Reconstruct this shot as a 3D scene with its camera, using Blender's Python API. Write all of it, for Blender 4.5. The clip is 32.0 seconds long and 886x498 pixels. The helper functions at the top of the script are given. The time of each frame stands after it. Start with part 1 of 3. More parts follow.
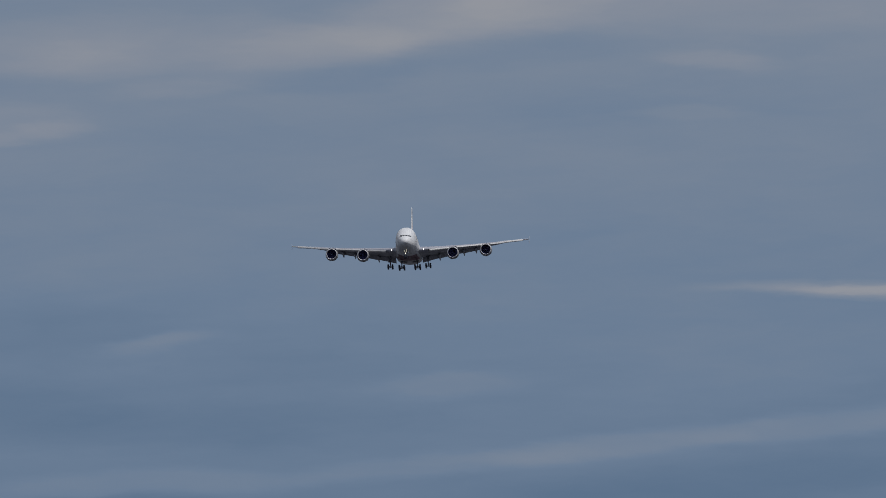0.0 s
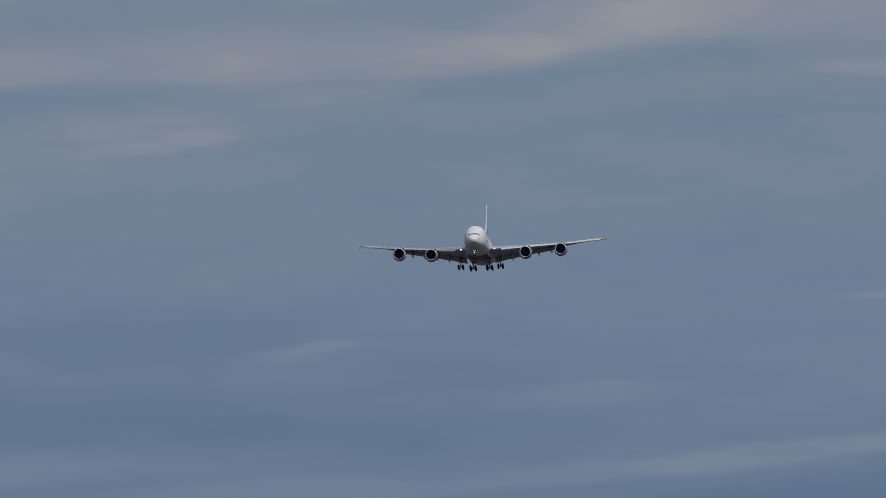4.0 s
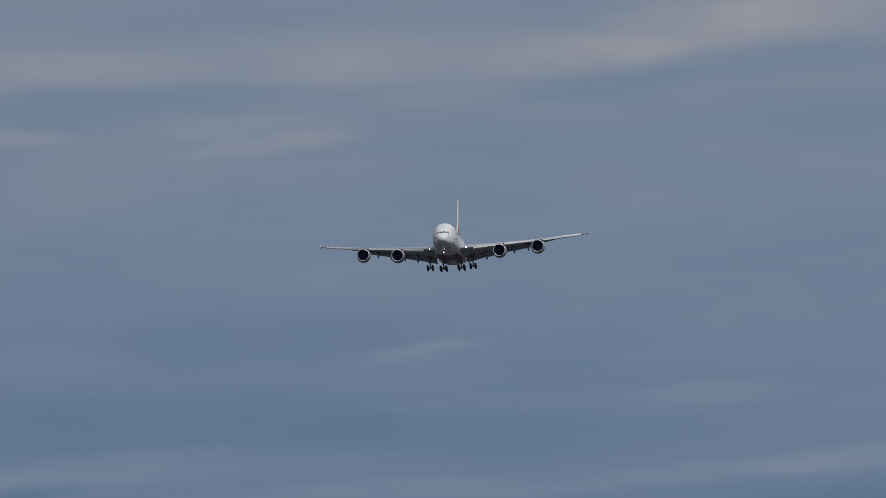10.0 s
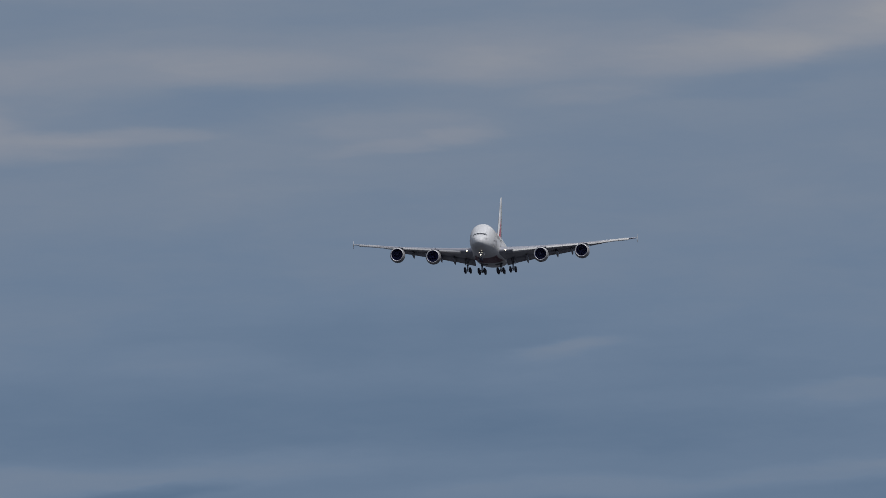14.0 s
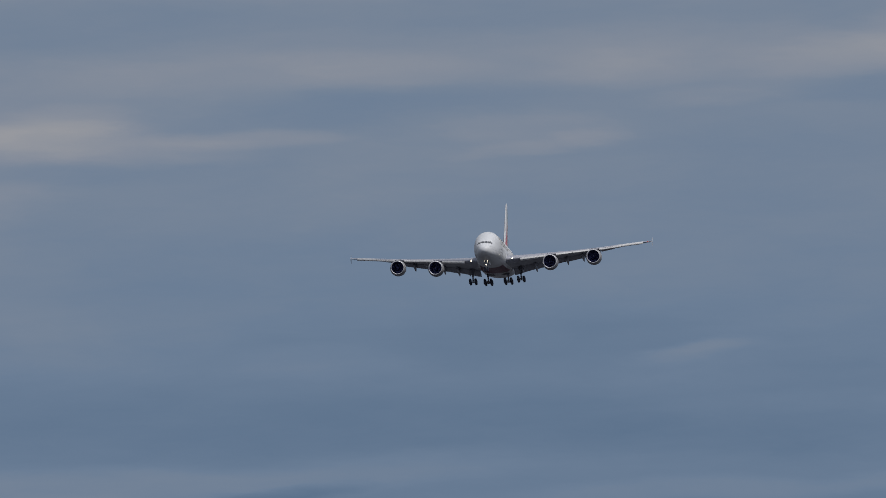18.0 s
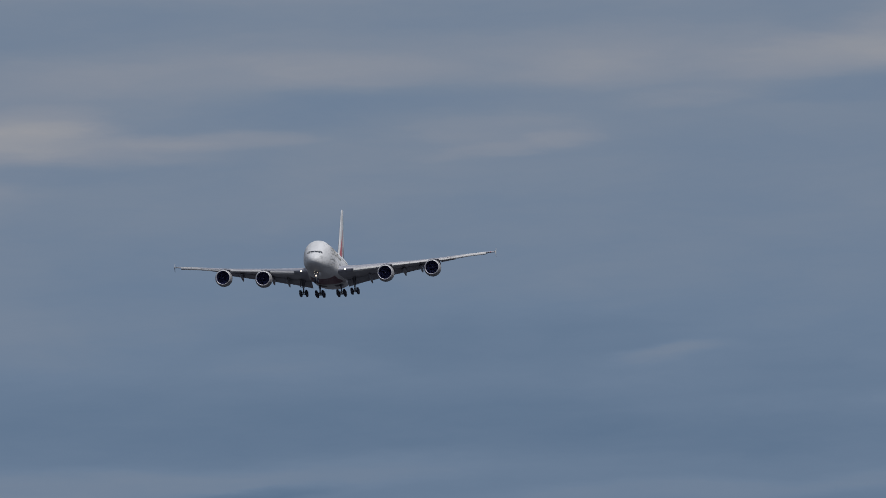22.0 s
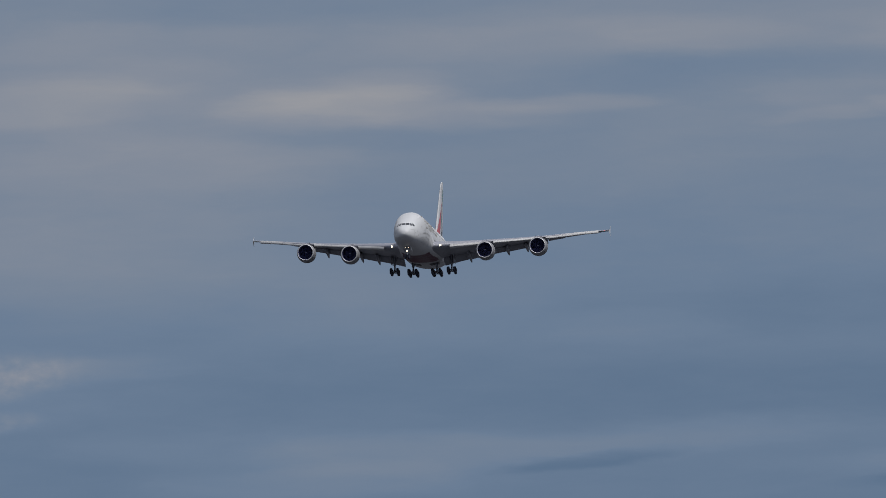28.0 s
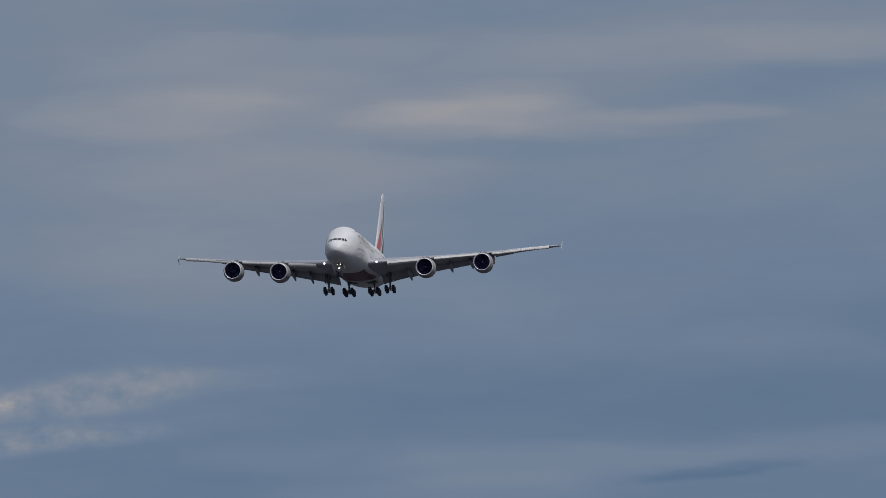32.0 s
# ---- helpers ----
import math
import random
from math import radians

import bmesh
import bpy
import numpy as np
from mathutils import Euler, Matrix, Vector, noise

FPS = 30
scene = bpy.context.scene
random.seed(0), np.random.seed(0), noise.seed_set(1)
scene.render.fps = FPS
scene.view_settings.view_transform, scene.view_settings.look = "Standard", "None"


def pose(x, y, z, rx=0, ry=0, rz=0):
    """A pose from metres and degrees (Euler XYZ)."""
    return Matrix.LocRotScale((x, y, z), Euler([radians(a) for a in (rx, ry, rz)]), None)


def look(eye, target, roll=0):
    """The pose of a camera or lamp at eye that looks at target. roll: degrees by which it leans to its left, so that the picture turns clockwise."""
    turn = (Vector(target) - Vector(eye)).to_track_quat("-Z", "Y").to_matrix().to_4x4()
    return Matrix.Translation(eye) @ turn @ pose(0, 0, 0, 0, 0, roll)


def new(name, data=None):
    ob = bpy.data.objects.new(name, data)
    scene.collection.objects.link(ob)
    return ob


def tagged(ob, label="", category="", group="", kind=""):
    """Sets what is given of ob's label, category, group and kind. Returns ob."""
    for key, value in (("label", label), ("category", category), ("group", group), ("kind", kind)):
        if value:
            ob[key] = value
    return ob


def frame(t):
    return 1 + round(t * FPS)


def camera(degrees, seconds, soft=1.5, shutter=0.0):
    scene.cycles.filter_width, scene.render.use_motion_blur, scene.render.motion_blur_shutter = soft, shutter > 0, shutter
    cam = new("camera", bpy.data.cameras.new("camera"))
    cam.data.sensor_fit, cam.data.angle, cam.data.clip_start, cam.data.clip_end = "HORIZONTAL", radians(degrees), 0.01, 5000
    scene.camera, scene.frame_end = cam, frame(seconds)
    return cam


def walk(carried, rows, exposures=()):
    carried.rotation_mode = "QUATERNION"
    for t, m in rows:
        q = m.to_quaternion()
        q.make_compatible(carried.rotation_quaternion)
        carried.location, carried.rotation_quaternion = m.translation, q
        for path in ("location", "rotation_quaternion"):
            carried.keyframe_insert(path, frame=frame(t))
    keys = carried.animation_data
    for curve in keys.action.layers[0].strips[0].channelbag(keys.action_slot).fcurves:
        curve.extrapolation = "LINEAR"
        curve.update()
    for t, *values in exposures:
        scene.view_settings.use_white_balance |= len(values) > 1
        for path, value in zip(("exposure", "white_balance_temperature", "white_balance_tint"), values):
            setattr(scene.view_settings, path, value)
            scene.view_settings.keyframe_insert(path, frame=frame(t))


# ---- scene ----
LENS = 3.6214                          # degrees across the picture: a long telephoto
CENTRE = Vector((30.0, 0.0, 5.0))        # origin of the airliner: 30 m behind the nose, 5 m over the wheels


def bearing(az, el):
    """Unit vector at az degrees to the right of +y and el degrees up."""
    a, e = radians(az), radians(el)
    return Vector((math.sin(a) * math.cos(e), math.cos(a) * math.cos(e), math.sin(e)))


# ---- camera: it stands on the ground and only turns ----
EYE = Vector((0.0, 0.0, 1.7))
cam = camera(LENS, 32.0, soft=0.72)
walk(cam, [(t, look(EYE, EYE + bearing(az, el) * 100)) for t, az, el in [       # seconds, bearing, height in degrees
    (0, 0.1410, 3.2090),
    (0.5, 0.0385, 3.2188),
    (1, -0.0483, 3.2254),
    (1.5, -0.1132, 3.2296),
    (2, -0.2001, 3.2371),
    (2.5, -0.3328, 3.2450),
    (3, -0.4393, 3.2478),
    (3.5, -0.4864, 3.2463),
    (5.5, -0.4289, 3.2264),
    (6, -0.4145, 3.2263),
    (6.5, -0.4046, 3.2260),
    (7, -0.4090, 3.2285),
    (7.5, -0.4804, 3.2323),
    (8, -0.6372, 3.2368),
    (8.5, -0.7972, 3.2420),
    (9, -0.8962, 3.2498),
    (9.5, -0.9331, 3.2505),
    (10, -0.9293, 3.2424),
    (10.5, -0.9173, 3.2293),
    (11, -0.9329, 3.2236),
    (11.5, -1.0034, 3.2210),
    (12, -1.1043, 3.2214),
    (12.5, -1.2225, 3.2208),
    (13, -1.3211, 3.2239),
    (13.5, -1.4301, 3.2307),
    (14, -1.5317, 3.2312),
    (14.5, -1.5928, 3.2230),
    (16.5, -1.7473, 3.2441),
    (17, -1.9147, 3.2508),
    (17.5, -2.0177, 3.2440),
    (18, -2.0607, 3.2391),
    (18.5, -2.0641, 3.2368),
    (19, -2.0476, 3.2399),
    (19.5, -2.0237, 3.2403),
    (20, -2.0022, 3.2354),
    (20.5, -1.9887, 3.2336),
    (21, -1.9769, 3.2326),
    (21.5, -1.9614, 3.2372),
    (22, -1.9478, 3.2446),
    (22.5, -1.9419, 3.2492),
    (23, -1.9331, 3.2544),
    (23.5, -1.9356, 3.2614),
    (24, -1.9446, 3.2676),
    (24.5, -2.0106, 3.2619),
    (25, -2.1262, 3.2358),
    (25.5, -2.3562, 3.1774),
    (26, -2.6146, 3.1319),
    (26.5, -2.8638, 3.1080),
    (28.5, -3.4605, 3.0917),
    (29, -3.5868, 3.0993),
    (29.5, -3.7581, 3.1104),
    (30, -3.8831, 3.1182),
    (30.5, -3.9407, 3.1273),
    (31, -3.9397, 3.1321),
    (31.5, -3.9135, 3.1341),
    (32, -3.8768, 3.1320),
]])

# ---- sky and sun ----
SUN_AZ, SUN_EL = 126.0, 62.0              # over the right shoulder of the camera
world = bpy.data.worlds.new("sky")
scene.world = world
world.use_nodes = True
WN, WL = world.node_tree.nodes, world.node_tree.links


def wmath(op, a, b=None, c=None, clamp=False):
    n = WN.new("ShaderNodeMath")
    n.operation, n.use_clamp = op, clamp
    for i, v in enumerate((a, b, c)):
        if v is None:
            continue
        if isinstance(v, (int, float)):
            n.inputs[i].default_value = v
        else:
            WL.new(v, n.inputs[i])
    return n.outputs[0]


direction = WN.new("ShaderNodeTexCoord").outputs["Generated"]
split = WN.new("ShaderNodeSeparateXYZ")
WL.new(direction, split.inputs[0])
# cloud plane: hundreds of metres at the clouds, u to the right, v up, from the bearing of az 0, el 3.2 degrees
KU = 180 / math.pi / (LENS / 1568.0) / 100
cu = wmath("MULTIPLY", wmath("ARCTAN2", split.outputs[0], split.outputs[1]), KU)
cv = wmath("MULTIPLY", wmath("SUBTRACT", wmath("ARCSINE", split.outputs[2]), radians(3.2)), KU)
flat = WN.new("ShaderNodeCombineXYZ")
WL.new(cu, flat.inputs[0])
WL.new(cv, flat.inputs[1])


def wnoise(scale, sx, sy, detail=5.0, rough=0.55, seed=0.0, turn=0.0):
    m = WN.new("ShaderNodeMapping")
    m.inputs["Location"].default_value = (seed, seed * 0.37, seed)
    m.inputs["Rotation"].default_value = (0, 0, radians(turn))
    m.inputs["Scale"].default_value = (sx, sy, 1)
    WL.new(warped if warped is not None else flat.outputs[0], m.inputs[0])
    n = WN.new("ShaderNodeTexNoise")
    n.inputs["Scale"].default_value, n.inputs["Detail"].default_value, n.inputs["Roughness"].default_value = scale, detail, rough
    WL.new(m.outputs[0], n.inputs["Vector"])
    return n.outputs[0]


# a slow warp makes the edges of the streaks wispy
warped = None
wx = wmath("MULTIPLY", wmath("SUBTRACT", wnoise(1.0, 0.35, 1.3, 4, 0.6, 3.0), 0.5), 2.4)
wy = wmath("MULTIPLY", wmath("SUBTRACT", wnoise(1.0, 0.3, 1.6, 5, 0.6, 11.0), 0.5), 0.45)
bend = WN.new("ShaderNodeCombineXYZ")
WL.new(wmath("ADD", cu, wx), bend.inputs[0])
WL.new(wmath("SUBTRACT", wmath("ADD", cv, wy), wmath("MULTIPLY", cu, 0.035)), bend.inputs[1])        # the bands rise a little to the right
warped = bend.outputs[0]

cloud = wmath("MULTIPLY", wmath("SUBTRACT", wnoise(1.0, 0.15, 0.62, 5, 0.5, 21.0), 0.5), 0.28)
cloud = wmath("ADD", cloud, wmath("MULTIPLY", wmath("SUBTRACT", wnoise(1.0, 0.45, 2.0, 6, 0.6, 33.0), 0.5), 0.17))
lumps = WN.new("ShaderNodeMapping")
lumps.inputs["Location"].default_value, lumps.inputs["Scale"].default_value = (47.0, 17.0, 0), (1.9, 3.0, 1)
WL.new(flat.outputs[0], lumps.inputs[0])
lump = WN.new("ShaderNodeTexNoise")
lump.inputs["Scale"].default_value, lump.inputs["Detail"].default_value, lump.inputs["Roughness"].default_value = 1.0, 4.0, 0.55
WL.new(lumps.outputs[0], lump.inputs["Vector"])
puffs = wmath("MULTIPLY", wmath("SUBTRACT", lump.outputs[0], 0.20), 2.0, clamp=True)


def streak(u, v, half_length, half_width, tilt, amount, broken=False):
    """One long wisp of cloud, or with a negative amount a gap of clearer sky."""
    global cloud
    m = WN.new("ShaderNodeMapping")
    m.vector_type = "TEXTURE"
    m.inputs["Location"].default_value = (u, v if broken else v - 0.035 * u, 0)
    m.inputs["Rotation"].default_value = (0, 0, radians(tilt if broken else tilt - 2.0))
    m.inputs["Scale"].default_value = (half_length, half_width, 1)
    WL.new(flat.outputs[0] if broken else warped, m.inputs[0])
    d = WN.new("ShaderNodeVectorMath")
    d.operation = "LENGTH"
    WL.new(m.outputs[0], d.inputs[0])
    r = WN.new("ShaderNodeMapRange")
    r.interpolation_type = "SMOOTHERSTEP"
    r.inputs["From Min"].default_value, r.inputs["From Max"].default_value = 1.0, 0.2
    r.inputs["To Min"].default_value, r.inputs["To Max"].default_value = 0.0, amount
    WL.new(d.outputs["Value"], r.inputs["Value"])
    cloud = wmath("ADD", cloud, wmath("MULTIPLY", r.outputs[0], puffs) if broken else r.outputs[0])


#      u      v     length width tilt amount
streak(-12.0, 3.28, 5.2, 0.60, 1.5, 0.12)        # the long high band, rising to the right
streak(-8.5, 3.40, 5.0, 0.73, 2.0, 0.11)
streak(-4.2, 3.55, 4.5, 0.75, 2.5, 0.11)
streak(-1.6, 3.62, 2.8, 0.60, 5.0, 0.11)
streak(0.6, 4.10, 4.0, 0.88, 7.0, 0.21)
streak(3.4, 4.45, 4.0, 0.84, 4.0, 0.13)
streak(7.0, 4.30, 3.8, 0.79, 0.0, 0.09)
streak(5.3, 3.38, 1.8, 0.32, -3.0, 0.12)
streak(5.1, 2.42, 1.8, 0.18, 0.0, 0.09)
streak(-3.9, 2.88, 2.1, 0.28, 3.0, 0.12)
streak(-7.2, 2.31, 2.9, 0.50, 2.0, 0.12)         # the second row of bands
streak(-6.3, 2.18, 1.2, 0.22, 4.0, 0.10)
streak(-7.7, 1.92, 1.4, 0.20, 4.0, 0.10)
streak(-12.2, 2.08, 2.2, 0.28, 2.0, 0.13)
streak(-15.2, 2.02, 3.4, 0.50, -3.0, 0.16)
streak(-16.6, 2.15, 3.1, 0.73, 2.0, 0.13)
streak(-17.6, 2.05, 1.9, 0.36, 2.0, 0.08)
streak(-15.6, 2.42, 1.9, 0.45, 0.0, 0.08)
streak(-12.6, 2.10, 3.0, 0.24, 3.0, 0.06)
streak(-22.0, 2.05, 4.5, 0.69, 2.0, 0.17)
streak(-19.8, 2.55, 3.5, 0.50, 3.0, 0.09)
streak(-20.0, 3.10, 4.8, 0.63, 2.0, 0.09)
streak(-17.5, 2.60, 7.5, 2.40, 0.0, 0.07)
streak(-20.0, 1.00, 5.6, 0.92, 0.0, 0.10)        # thin veil
streak(-21.0, 0.40, 7.5, 2.80, 0.0, 0.13)
streak(-20.5, -0.60, 6.2, 1.26, 0.0, 0.07)
streak(-14.5, -1.20, 4.4, 0.69, 0.0, 0.06)
streak(-11.0, -1.85, 2.8, 0.48, 3.0, 0.08)
streak(-9.5, 1.15, 7.0, 1.60, 0.0, 0.06)
streak(-18.0, -1.30, 6.0, 1.00, 0.0, 0.06)
streak(7.8, -0.66, 3.4, 0.24, 0.0, 0.30)         # the bright wisp
streak(8.3, -0.66, 2.4, 0.13, 0.0, 0.18)
streak(-4.7, -1.68, 1.5, 0.28, 9.0, 0.12)        # small wisps
streak(-4.5, -1.62, 0.9, 0.17, 10.0, 0.05)
streak(0.8, -2.38, 2.2, 0.32, 2.0, 0.12)
streak(-4.5, -4.15, 4.8, 0.42, 2.0, 0.13)        # the low band
streak(0.5, -3.80, 3.8, 0.36, 5.0, 0.14)
streak(3.6, -3.45, 3.4, 0.34, 5.0, 0.17)
streak(7.4, -3.08, 3.5, 0.34, 6.0, 0.18)
streak(-10.0, -3.75, 4.2, 0.48, 4.0, 0.11)
streak(-15.0, -4.10, 5.2, 0.56, 2.0, 0.14)
streak(-16.5, -4.60, 5.0, 0.45, 1.0, 0.13)
streak(-18.5, -3.95, 4.0, 0.48, 2.0, 0.08)
streak(-22.9, -2.86, 2.9, 0.64, 8.0, 0.46, True)  # torn brighter cloud in two rows
streak(-25.4, -3.15, 2.2, 0.56, 5.0, 0.42, True)
streak(-23.7, -3.64, 3.0, 0.34, 4.0, 0.48, True)
streak(-25.0, -3.95, 1.6, 0.16, 3.0, 0.25, True)
streak(-20.6, -2.62, 2.2, 0.39, 5.0, 0.11)
streak(1.5, 3.48, 4.5, 0.39, 5.0, -0.07)         # clearer gaps
streak(3.5, 2.60, 6.9, 0.70, 2.0, -0.04)
streak(-1.5, 3.02, 2.8, 0.31, 4.0, -0.06)
streak(-9.5, 2.78, 4.0, 0.39, 3.0, -0.04)
streak(-15.0, 4.10, 4.8, 0.67, 2.0, -0.10)
streak(-18.0, 3.85, 4.2, 0.59, 2.0, -0.07)
streak(-8.0, 4.40, 5.0, 0.56, 2.0, -0.06)
streak(-15.6, 1.52, 3.8, 0.34, 0.0, -0.07)
streak(-8.0, -1.40, 5.6, 0.80, 1.0, -0.09)
streak(-9.5, -2.00, 6.0, 0.90, 0.0, -0.05)
streak(-15.8, -2.85, 7.5, 1.09, 0.0, -0.10)
streak(-9.0, -3.05, 6.2, 0.90, 0.0, -0.08)
streak(-2.5, -3.10, 5.2, 0.69, 1.0, -0.09)
streak(-6.5, -2.70, 3.8, 0.69, 0.0, -0.06)
streak(4.8, -4.25, 6.9, 0.77, 5.0, -0.15)
streak(-11.8, -4.20, 2.0, 0.22, 7.0, -0.19)
streak(-5.3, -4.45, 2.8, 0.22, 4.0, -0.14)

ramp = WN.new("ShaderNodeValToRGB")
ramp.color_ramp.elements[0].position, ramp.color_ramp.elements[0].color = 0.0, (0.094, 0.154, 0.246, 1)
ramp.color_ramp.elements[1].position, ramp.color_ramp.elements[1].color = 1.0, (0.40, 0.38, 0.375, 1)
for place, colour in ((0.33, (0.147, 0.207, 0.301, 1)), (0.50, (0.184, 0.232, 0.310, 1)), (0.65, (0.228, 0.260, 0.322, 1)), (0.82, (0.292, 0.305, 0.340, 1))):
    ramp.color_ramp.elements.new(place).color = colour
cloud = wmath("ADD", cloud, wmath("MULTIPLY", wmath("MINIMUM", cv, 12.0), 0.035))        # paler higher up
WL.new(wmath("ADD", wmath("MULTIPLY", cloud, 0.95), 0.378, clamp=True), ramp.inputs[0])

sky = WN.new("ShaderNodeTexSky")
sky.sky_type, sky.sun_disc, sky.sun_elevation, sky.sun_rotation = "NISHITA", False, radians(SUN_EL), radians(SUN_AZ)
deck = WN.new("ShaderNodeMixRGB")        # the deck of cloud grows brighter and greyer towards the zenith
WL.new(wmath("MULTIPLY", wmath("SUBTRACT", split.outputs[2], 0.22), 1.3, clamp=True), deck.inputs[0])
WL.new(ramp.outputs[0], deck.inputs[1])
deck.inputs[2].default_value = (0.30, 0.32, 0.36, 1)
blue = WN.new("ShaderNodeMixRGB")        # a share of the open sky shines through high up
blue.blend_type = "ADD"
WL.new(wmath("MULTIPLY", wmath("SUBTRACT", split.outputs[2], 0.12), 0.06, clamp=True), blue.inputs[0])
WL.new(deck.outputs[0], blue.inputs[1])
WL.new(sky.outputs[0], blue.inputs[2])
background = WN["Background"]
background.inputs["Strength"].default_value = 1.0
WL.new(blue.outputs[0], background.inputs["Color"])

sun = new("sun", bpy.data.lights.new("sun", "SUN"))
sun.data.energy, sun.data.angle, sun.data.color = 2.9, radians(12), (1.0, 0.974, 0.942)
sun.matrix_world = look(bearing(SUN_AZ, SUN_EL) * 200, (0, 0, 0))


# ---- materials ----
def material(name, colour, rough=0.5, metal=0.0, coat=0.0, vary=0.12, grain=1.2, bump=0.0, dirt=0.0, emit=0.0):
    """Principled surface with variation at two scales, stains and fine relief."""
    m = bpy.data.materials.new(name)
    m.use_nodes = True
    n, l = m.node_tree.nodes, m.node_tree.links
    b = n["Principled BSDF"]
    b.inputs["Metallic"].default_value = metal
    b.inputs["Coat Weight"].default_value = coat
    b.inputs["Coat Roughness"].default_value = 0.15
    tc = n.new("ShaderNodeTexCoord").outputs["Object"]
    big, small = n.new("ShaderNodeTexNoise"), n.new("ShaderNodeTexNoise")
    big.inputs["Scale"].default_value, small.inputs["Scale"].default_value = grain * 0.3, grain * 5
    big.inputs["Detail"].default_value = small.inputs["Detail"].default_value = 6
    stretch = n.new("ShaderNodeMapping")
    stretch.inputs["Scale"].default_value = (0.35, 1, 1)
    l.new(tc, stretch.inputs[0])
    for t in (big, small):
        l.new(stretch.outputs[0], t.inputs["Vector"])
    both = n.new("ShaderNodeMath")
    both.operation = "MULTIPLY_ADD"
    l.new(small.outputs[0], both.inputs[0])
    both.inputs[1].default_value = 0.4
    l.new(big.outputs[0], both.inputs[2])
    cr = n.new("ShaderNodeValToRGB")
    lo, hi = 1 - vary - dirt, 1 + vary
    cr.color_ramp.elements[0].position, cr.color_ramp.elements[1].position = 0.45, 0.95
    cr.color_ramp.elements[0].color = (*(min(1, c * lo) for c in colour), 1)
    cr.color_ramp.elements[1].color = (*(min(1, c * hi) for c in colour), 1)
    l.new(both.outputs[0], cr.inputs[0])
    l.new(cr.outputs[0], b.inputs["Base Color"])
    rr = n.new("ShaderNodeMapRange")
    rr.inputs["To Min"].default_value, rr.inputs["To Max"].default_value = rough * 0.85, min(1, rough * 1.2)
    l.new(small.outputs[0], rr.inputs["Value"])
    l.new(rr.outputs[0], b.inputs["Roughness"])
    if bump:
        bp = n.new("ShaderNodeBump")
        bp.inputs["Strength"].default_value, bp.inputs["Distance"].default_value = bump, 0.05
        l.new(small.outputs[0], bp.inputs["Height"])
        l.new(bp.outputs[0], b.inputs["Normal"])
    if emit:
        b.inputs["Emission Color"].default_value = (*colour, 1)
        b.inputs["Emission Strength"].default_value = emit
    return m


WHITE = material("white_paint", (0.514, 0.52, 0.534), 0.5, vary=0.05, grain=0.9, dirt=0.10)
# the blue in this grey stands in for distant haze
GREY = material("grey_wing_paint", (0.240, 0.246, 0.285), 0.42, vary=0.05, dirt=0.06)
SLATGREY = material("pale_grey_slat", (0.42, 0.42, 0.425), 0.6, vary=0.05, dirt=0.05)
NACELLE = material("nacelle_paint", (0.25, 0.25, 0.262), 0.5, coat=0.0, vary=0.04, dirt=0.05)
LIP = material("dull_metal_lip", (0.50, 0.50, 0.51), 0.5, metal=0.3, vary=0.04)
# blue added to lining, fan, steel and tyre rubber to stand in for haze
DUCT = material("dark_inlet_lining", (0.050, 0.057, 0.130), 0.9, vary=0.15)
FAN = material("titanium_fan", (0.032, 0.036, 0.105), 0.9, vary=0.15)
STEEL = material("gear_steel", (0.145, 0.148, 0.175), 0.45, metal=0.4, vary=0.15)
GEARWHITE = material("pale_gear_paint", (0.42, 0.42, 0.43), 0.5, vary=0.1, dirt=0.1)
RUBBER = material("tyre_rubber", (0.034, 0.037, 0.058), 0.85, vary=0.2, bump=0.3)
HUB = material("wheel_hub", (0.06, 0.06, 0.07), 0.5, metal=0.5, vary=0.1)
GLASS = material("cockpit_glass", (0.010, 0.011, 0.014), 0.22, vary=0.1)
CABIN = material("cabin_window", (0.14, 0.14, 0.15), 0.6, vary=0.2)
SEAM = material("panel_seam", (0.32, 0.32, 0.33), 0.6, vary=0.1)
GOLD = material("gold_title_paint", (0.22, 0.20, 0.165), 0.45, vary=0.06)
RED = material("red_livery_paint", (0.42, 0.022, 0.028), 0.35, coat=0.3, vary=0.06)
# livery red with the belly's bluish shade put into the colour
SHADED_RED = material("shaded_red_belly_paint", (0.085, 0.010, 0.034), 0.45, vary=0.08)
GREEN = material("green_livery_paint", (0.016, 0.11, 0.068), 0.35, coat=0.3, vary=0.06)
BLACK = material("black_livery_paint", (0.035, 0.036, 0.042), 0.4, vary=0.1)
LAMP = material("landing_lamp", (1.0, 0.87, 0.66), 0.3, vary=0.0, emit=3.5)
NAVRED = material("red_navigation_lamp", (0.8, 0.02, 0.02), 0.3, vary=0.0, emit=0.12)
NAVGREEN = material("green_navigation_lamp", (0.02, 0.16, 0.07), 0.3, vary=0.0)
BAY_SHADE = material("painted_bay_shade", (0.11, 0.11, 0.12), 0.8, vary=0.2)
# unseen ground; blue-grey picked for its bounce on wings and belly
GROUND_TONE = material("dark_unseen_ground", (0.029, 0.031, 0.038), 0.95, vary=0.3, grain=0.02, bump=0.4)


